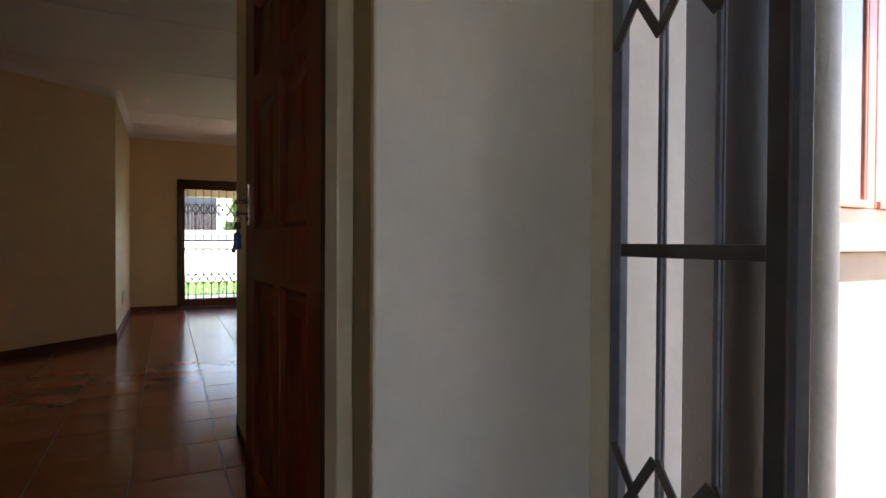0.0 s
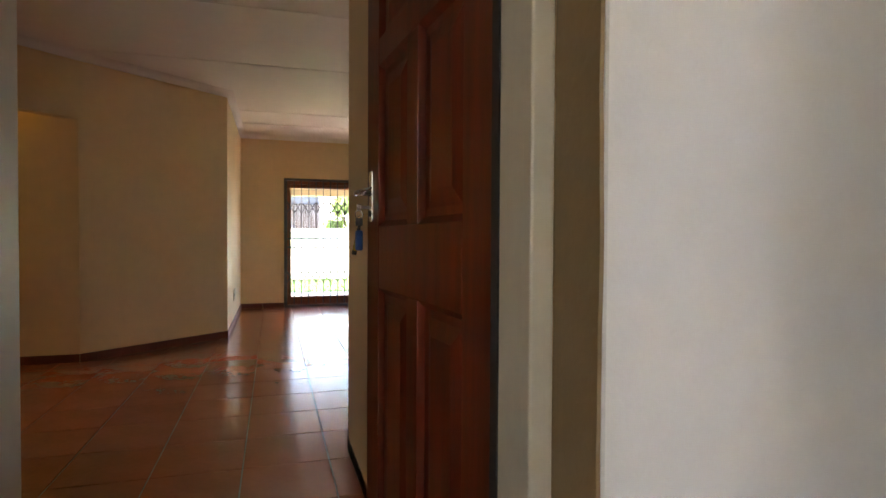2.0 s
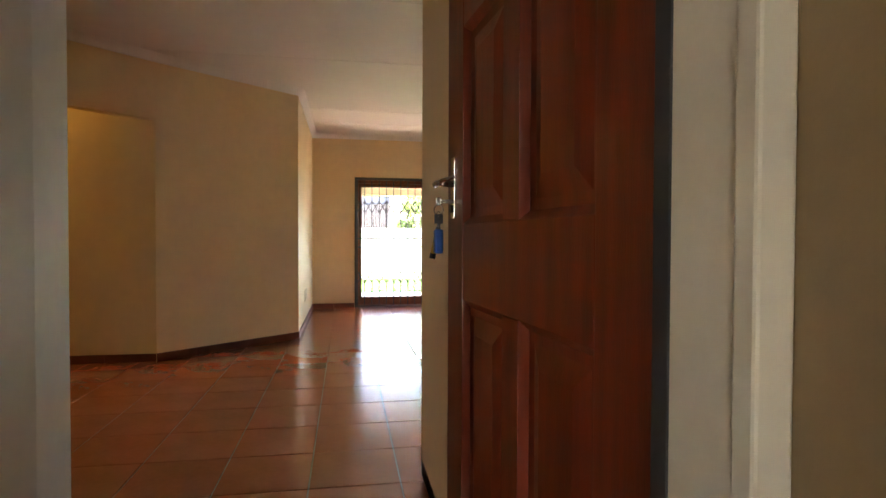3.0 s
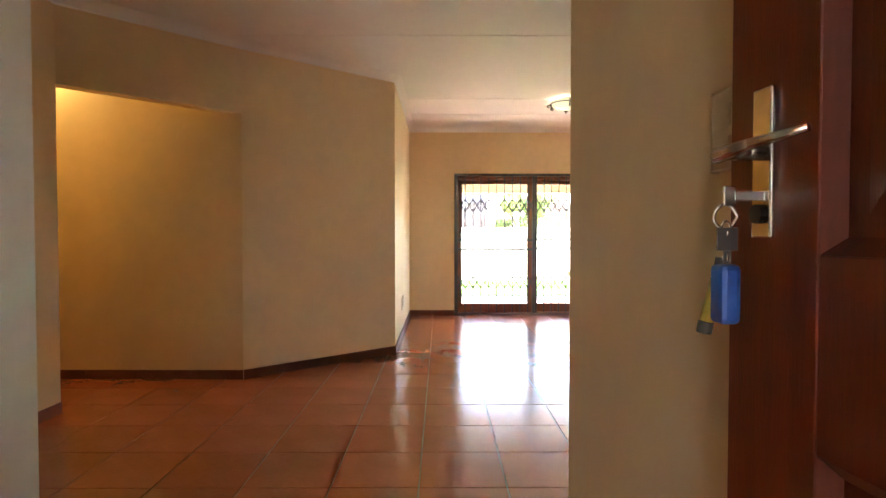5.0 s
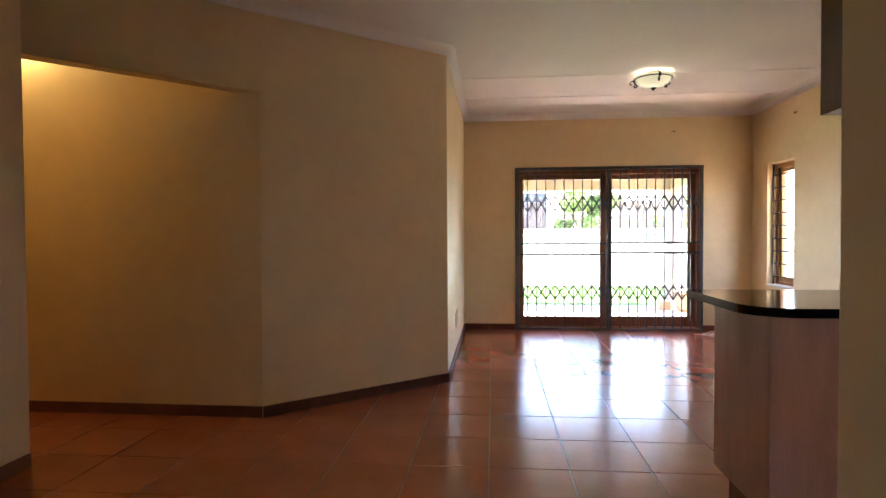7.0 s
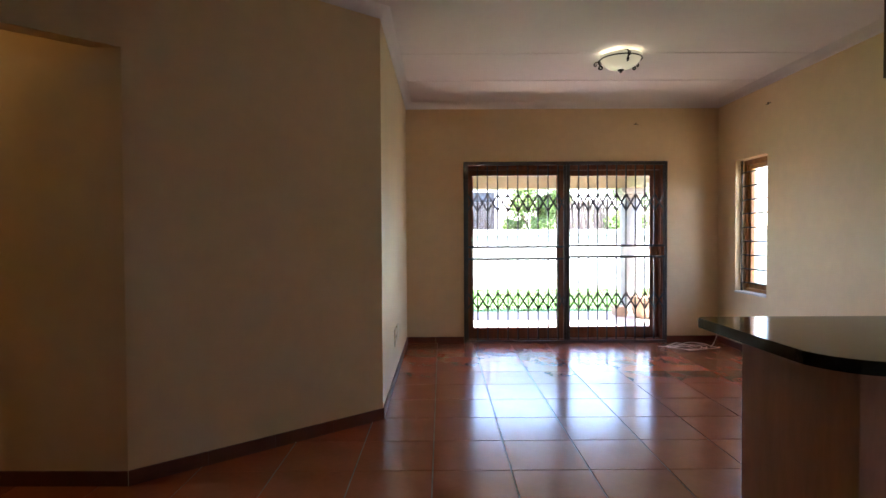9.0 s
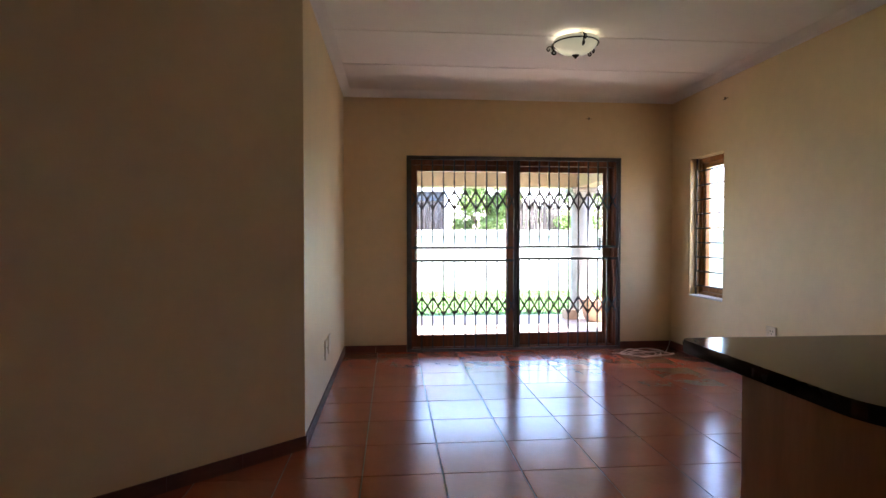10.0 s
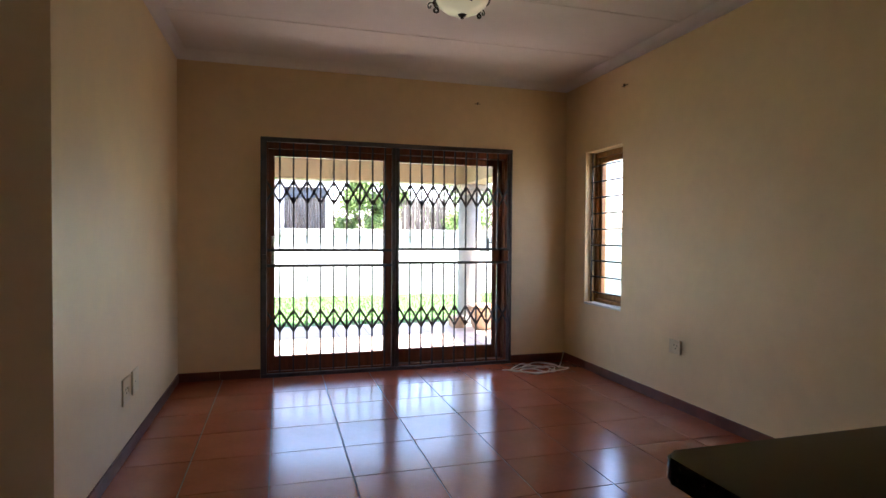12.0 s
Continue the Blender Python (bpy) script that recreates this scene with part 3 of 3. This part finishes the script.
for y in (ya + 0.02, yb - 0.02):
    part("upright", boxes((-0.004, 0.004, y - 0.012, y + 0.012, -0.0, 1.41), bev=0.001), STEEL, bars)

# ---- ceiling lamp ----
lamp = empty("ceiling_lamp", 0.055, -1.764, H, "alabaster glass bowl ceiling lamp in a wrought-iron frame", "lamp")
part("bowl", lathe([(0.172, -0.030), (0.170, -0.045), (0.150, -0.085), (0.11, -0.118), (0.055, -0.137), (0.0, -0.142)], (0, 0, 0), 40), BOWL, lamp, "glowing mottled glass bowl", smooth=True)
part("canopy", lathe([(0, 0), (0.075, 0), (0.075, -0.015), (0.03, -0.03), (0, -0.03)], (0, 0, 0)), IRON, lamp)
part("finial", lathe([(0, -0.140), (0.028, -0.143), (0.022, -0.152), (0.009, -0.158), (0.011, -0.166), (0, -0.172)], (0, 0, 0), 16), IRON, lamp, smooth=True)
ring = [(0.172 * math.cos(a), 0.172 * math.sin(a), -0.058) for a in [2 * math.pi * k / 24 for k in range(25)]]
tube("ring", ring, 0.006, IRON, lamp)
for a in (0.55, 2.64, 4.74):
    c, s = math.cos(a), math.sin(a)
    pts = [(0.07, -0.008), (0.13, -0.012), (0.188, -0.040), (0.180, -0.075), (0.150, -0.10), (0.158, -0.118), (0.18, -0.112), (0.186, -0.096), (0.172, -0.090)]
    tube("scroll_arm", [(r * c, r * s, z) for r, z in pts], 0.0065, IRON, lamp)
    pts = [(0.172, -0.058), (0.205, -0.046), (0.225, -0.062), (0.22, -0.082), (0.203, -0.085), (0.203, -0.07)]
    tube("curl", [(r * c, r * s, z) for r, z in pts], 0.005, IRON, lamp)

downlight = empty("passage_lamp", -4.75, -3.80, H, "small round ceiling lamp lit in the passage", "lamp")
part("rim", lathe([(0.055, 0), (0.075, -0.002), (0.078, -0.03), (0.06, -0.05), (0.055, -0.05), (0.055, 0)], (0, 0, 0)), PLASTIC, downlight, smooth=True)

# ---- kitchen counter ----
counter = empty("counter", 0.65, -4.95, 0, "brown panelled breakfast counter base on a recessed plinth", "counter")
part("panel", boxes((-1.115, 1.095, -0.24, 0.286, 0.15, 0.914), bev=0.003), BASEWOOD, counter)
part("plinth", boxes((-1.06, 1.095, -0.20, 0.25, 0.0, 0.149)), SKIRT, counter, "dark tiled plinth")
bm = bmesh.new()
corner = [(-0.54 + 0.17 - 0.17 * math.cos(a), -5.235 + 0.17 - 0.17 * math.sin(a)) for a in [math.pi / 2 * k / 10 for k in range(11)]]
nose = [(-0.54 + 0.022 - 0.022 * math.sin(a), -4.492 - 0.022 + 0.022 * math.cos(a)) for a in [math.pi / 2 * k / 5 for k in range(6)]]
outline = [(1.745, -4.492)] + nose + corner + [(1.745, -5.235)]
add_prism(bm, outline, 0.915, 0.95)
bmesh.ops.bevel(bm, geom=[e for e in bm.edges if abs(e.verts[0].co.z - e.verts[1].co.z) < 0.001], offset=0.004, segments=2, affect="EDGES")
tagged(part("worktop", bm, GRANITE), "polished black granite worktop with a rounded corner", "worktop")
cab = empty("wall_cabinet", -0.012, -4.67, 1.755, "dark brown wall cabinet hung over the kitchen counter", "cabinet")
part("body", boxes((0, 1.755, -0.32, 0, 0, H - 1.755), bev=0.002), CABWOOD, cab)
for k in range(3):
    d = part("door", boxes((0.004 + 0.584 * k, 0.582 + 0.584 * k, -0.34, -0.322, 0.004, H - 1.76), bev=0.003), CABWOOD, cab)
    part("handle", rod((0.54 + 0.584 * k, -0.355, 0.08), (0.54 + 0.584 * k, -0.355, 0.2), 0.006), CHROME, d)


# ---- sockets and switch ----
def plate(x, y, z, face, w, h, label, category, slots):
    ob = empty(category.replace(" ", "_"), x, y, z, label, category, "wall sockets" if "socket" in category else "")
    part("cover", boxes((0, face * 0.010, -w / 2, w / 2, -h / 2, h / 2), bev=0.003), PLASTIC, ob)
    for dy, dz, sw, sh in slots:
        part("slot" if sw < 0.012 else "rocker", boxes((face * 0.0095, face * (0.0108 if sw < 0.012 else 0.014), dy - sw / 2, dy + sw / 2, dz - sh / 2, dz + sh / 2)), HOLE if sw < 0.012 else PLASTIC, ob)
    return ob


plugs = [(-0.022, 0.012, 0.009, 0.009), (0.008, 0.012, 0.009, 0.009), (-0.007, -0.012, 0.010, 0.010), (0.035, 0.0, 0.016, 0.03)]
plate(EAST, -1.68, 0.45, -1, 0.115, 0.095, "white plastic wall socket on the cream wall", "wall socket", plugs)
plate(WEST, -1.685, 0.38, 1, 0.14, 0.145, "white plastic wall socket plate low on the cream wall", "wall socket", plugs)
plate(WEST, -1.475, 0.385, 1, 0.14, 0.14, "white plastic wall socket plate beside another plate", "wall socket", [(-0.02, 0, 0.009, 0.009)])
plate(-0.985, -7.53, 1.345, -1, 0.08, 0.115, "white plastic light switch on the hall wall", "light switch", [(0, 0.02, 0.026, 0.032), (0, -0.026, 0.026, 0.03)])
for x, y, ax in ((EAST - 0.004, -0.99, 0), (0.79, -0.004, 1)):
    peg = part("picture_hook", boxes((-0.004, 0.004, -0.012, 0.004, -0.01, 0.012), (-0.03, 0.03, -0.003, 0.003, -0.004, 0.0) if ax else (-0.003, 0.003, -0.05, 0.03, -0.004, 0.0)), CABWOOD)
    peg.location = (x, y, 2.53)
    tagged(peg, "small brown picture hook fixed high on the wall", "hook", "picture hooks")

# ---- loose cable ----
pts = [(1.735, -0.015, 0.09), (1.70, -0.06, 0.03)]
for k in range(64):
    a = k * 0.42
    pts.append((1.30 + (0.20 + 0.09 * math.sin(k * 0.37)) * math.cos(a) + 0.09 * math.sin(k * 0.23), -0.36 + (0.13 + 0.06 * math.sin(k * 0.53)) * math.sin(a) + 0.04 * math.sin(k * 0.31), 0.006 + 0.005 * (k % 5)))
tagged(tube("cable", pts, 0.0052, CABLE), "pale cable loosely coiled on the floor by the corner", "cable")

# ---- entrance door ----
frame_ob = tagged(new("door_frame_entrance"), "cream enamelled entrance door frame", kind="structure")
part("jamb", boxes((-1.014, FX1 - 0.005, -8.765, -8.735, -0.03, 2.14), (-1.004, FX1 - 0.005, -8.734, -8.605, -0.03, 2.14), bev=0.004), FRAMEPAINT, frame_ob)
part("jamb", boxes((FX0 + 0.005, -1.892, -8.765, -8.735, -0.03, 2.14), (FX0 + 0.005, -1.902, -8.734, -8.605, -0.03, 2.14), bev=0.004), FRAMEPAINT, frame_ob)
part("head", boxes((FX0 + 0.005, FX1 - 0.005, -8.765, -8.605, 2.141, 2.178), bev=0.004), FRAMEPAINT, frame_ob)

leaf = empty("entrance_door", -1.003, -8.595, 0.008, "dark red-brown varnished panelled front door standing open", "door")
leaf.rotation_euler = (0, 0, math.atan2(0.075, 0.892))
L, T = 0.895, 0.042
# the leaf runs along its own y; its outer face is at x = 0
rows_z = [(0.26, 0.98), (1.165, 1.64), (1.72, 1.98)]
cols_y = [(0.135, 0.405), (0.49, 0.76)]
part("stile", boxes((0, T, 0, 0.135, 0, 2.1), bev=0.002), DOORWOOD, leaf)
part("stile", boxes((0, T, 0.76, L, 0, 2.1), bev=0.002), DOORWOOD, leaf)
for z0, z1 in ((0.0, 0.26), (0.98, 1.165), (1.64, 1.72), (1.98, 2.10)):
    part("rail", boxes((0.0005, T - 0.0005, 0.135, 0.76, z0, z1), bev=0.002), DOORWOOD, leaf)
for z0, z1 in rows_z:
    part("mullion", boxes((0.0005, T - 0.0005, 0.405, 0.49, z0, z1), bev=0.002), DOORWOOD, leaf)
    for y0, y1 in cols_y:
        bm = boxes((0.018, 0.026, y0, y1, z0, z1))
        low = [(y0, z0), (y1, z0), (y1, z1), (y0, z1)]
        for inset0, inset1, x0, x1 in ((0.0, 0.016, 0.002, 0.016), (0.035, 0.075, 0.018, 0.008)):
            a = [bm.verts.new((x0, y + (inset0 if y == y0 else -inset0), z + (inset0 if z == z0 else -inset0))) for y, z in low]
            b = [bm.verts.new((x1, y + (inset1 if y == y0 else -inset1), z + (inset1 if z == z0 else -inset1))) for y, z in low]
            for i in range(4):
                bm.faces.new((a[i], a[(i + 1) % 4], b[(i + 1) % 4], b[i]))
            if inset0:
                bm.faces.new(b)
        part("panel", bm, DOORWOOD, leaf)
part("weather_seal", boxes((-0.006, 0.03, -0.030, -0.001, 0.0, 2.1), bev=0.002), BLACKRUB, leaf, "black rubber seal")
lock = part("lock_plate", boxes((-0.006, 0.0, 0.818, 0.848, 1.18, 1.335), bev=0.002), CHROME, leaf, "brushed metal lock plate")
bm = rod((-0.005, 0.833, 1.268), (-0.05, 0.833, 1.268), 0.008, 12)
add_rod(bm, (-0.048, 0.841, 1.266), (-0.046, 0.79, 1.270), 0.009, 12, 0.006)
add_rod(bm, (-0.046, 0.79, 1.270), (-0.030, 0.735, 1.276), 0.006, 12, 0.004)
part("lever", bm, CHROME, lock, "curved lever handle", smooth=True)
part("cylinder", rod((-0.012, 0.833, 1.205), (-0.005, 0.833, 1.205), 0.010, 14), IRON, lock, "dark lock cylinder")
part("key", boxes((-0.04, -0.006, 0.8235, 0.8265, 1.218, 1.228), (-0.051, -0.038, 0.8238, 0.8262, 1.213, 1.233), bev=0.001), CHROME, lock)
fob = empty("key_fob", -1.114, -7.765, 1.125, "blue and yellow key tag hanging from the door key", "key fob")
tube("key_ring", [(0.0 + 0.012 * math.cos(k * 0.7), 0.002 * k % 0.006, 0.085 + 0.014 * math.sin(k * 0.7)) for k in range(10)], 0.0018, CHROME, fob)
for k in range(4):
    tube("chain_link", [(0.005 * math.cos(j * 1.26 + k) * (k % 2), 0.005 * math.cos(j * 1.26 + k) * (1 - k % 2), 0.042 + 0.011 * k + 0.007 * math.sin(j * 1.26)) for j in range(6)], 0.0014, CHROME, fob)
part("tag", boxes((-0.011, 0.011, -0.014, 0.014, -0.026, 0.036), bev=0.006), BLUE, fob)
part("torch", rod((-0.002, 0.012, 0.020), (-0.011, 0.018, -0.026), 0.007, 12), YELLOW, fob, "yellow tag")
part("cap", rod((-0.011, 0.018, -0.027), (-0.013, 0.019, -0.039), 0.0078, 12), BLACKRUB, fob)
part("clip", rod((0.001, 0.010, 0.042), (-0.002, 0.012, 0.021), 0.006, 12), BLACKRUB, fob)
part("spare_key", boxes((-0.011, 0.011, -0.004, -0.002, 0.050, 0.074), (-0.004, 0.004, -0.004, -0.002, 0.018, 0.050), bev=0.0008), STEEL, fob, "dull dark metal spare key")
for z in (0.25, 1.1, 1.9):
    part("hinge", rod((0.02, -0.006, z), (0.02, -0.006, z + 0.1), 0.007), CHROME, leaf)

# ---- porch trellis gate, folded open ----
pg = empty("porch_gate", -0.40, -8.885, 0, "blue-grey steel trellis security gate standing open on the porch", "gate")
part("frame", boxes((-0.012, 0.012, -0.116, -0.084, 0.02, 2.3), (-0.02, 0.02, -0.528, -0.514, 0.02, 2.3), (-0.010, 0.010, -0.514, -0.118, 0.02, 0.05), (-0.010, 0.010, -0.514, -0.118, 2.27, 2.3), bev=0.002), PALE_STEEL, pg)
part("lock_post", boxes((-0.014, 0.014, -0.506, -0.468, 0.02, 2.3), bev=0.002), STEEL, pg)
part("wall_channel", boxes((0.0, 0.03, -0.078, -0.001, 0.02, 2.3), bev=0.003), FRAMEPAINT, pg, "cream channel fixed to the wall")
ys = [-0.100, -0.226, -0.366, -0.468]
for y in ys[1:3]:
    part("bar", boxes((-0.008, 0.0, y - 0.005, y + 0.005, 0.05, 2.27), (0.004, 0.010, y - 0.005, y + 0.005, 0.05, 2.27)), PALE_STEEL, pg)
part("rail", boxes((-0.013, 0.013, -0.467, -0.119, 1.10, 1.130), bev=0.002), STEEL, pg)
for z0, z1 in ((1.575, 1.77), (0.47, 0.665)):
    for a, b in zip(ys, ys[1:]):
        for p, q, off in (((a, z0), (b, z1), -0.018), ((a, z1), (b, z0), -0.013)):
            bm = bmesh.new()
            d = Vector((q[0] - p[0], q[1] - p[1])).normalized()
            n = Vector((-d.y, d.x)) * 0.011
            face = [bm.verts.new((off + o, y + s * n.x, z + s * n.y)) for o in (0, 0.005) for (y, z), s in ((p, -1), (q, -1), (q, 1), (p, 1))]
            bm.faces.new(face[3::-1]), bm.faces.new(face[4:])
            for i in range(4):
                bm.faces.new((face[i], face[(i + 1) % 4], face[4 + (i + 1) % 4], face[4 + i]))
            part("strap", bm, STEEL, pg)

# ---- floor tiles ----
floor = structure("floor", boxes((-7.55, 1.98, -8.9, 0.23, -0.1, -0.004)), JOINT)
hx, hy, g = PITCH_X / 2 - 0.0034, PITCH_Y / 2 - 0.0032, 0.0006
bm = bmesh.new()
ringed = []
for inset, z in ((0, -0.012), (0, -0.002), (g, 0.0)):
    ringed.append([bm.verts.new((sx * (hx - inset), sy * (hy - inset), z)) for sx, sy in ((-1, -1), (1, -1), (1, 1), (-1, 1))])
for a, b in zip(ringed, ringed[1:]):
    for i in range(4):
        bm.faces.new((a[i], a[(i + 1) % 4], b[(i + 1) % 4], b[i]))
bm.faces.new(ringed[-1])
tile_mesh = mesh_of(bm, "tile", TILE)
for i in range(-15, 9):
    for j in range(-8, 15):
        x, y = GRID_X + (i + 0.5) * PITCH_X, GRID_Y - (j - 0.5) * PITCH_Y
        if not (-7.4 < x < EAST + 0.2 and -8.85 < y < 0.15):
            continue
        if x < -4.1 and not -4.8 < y < -3.4:
            continue
        if x < WEST - 0.25 and y > max(-3.4, P1[1] + 0.5 + (x - P1[0]) * 0.86):
            continue
        ob = new("tile", tile_mesh)
        ob.parent, ob.location = floor, (x, y, random.uniform(-0.0006, 0.0))
        ob.rotation_euler = (random.gauss(0, 0.0004), random.gauss(0, 0.0004), 0)

patio = structure("patio_floor", boxes((-7.0, 2.7, 0.24, 3.10, -0.12, -0.058)), GROUT)
bm = boxes((-0.2, 0.2, -0.2, 0.2, -0.012, 0.0), bev=0.003)
slab_mesh = mesh_of(bm, "paving_slab", PAVE)
for i in range(-9, 7):
    for j in range(7):
        ob = new("paving_slab", slab_mesh)
        ob.parent, ob.location = patio, (-0.1 + 0.405 * i, 0.45 + 0.405 * j, -0.05)
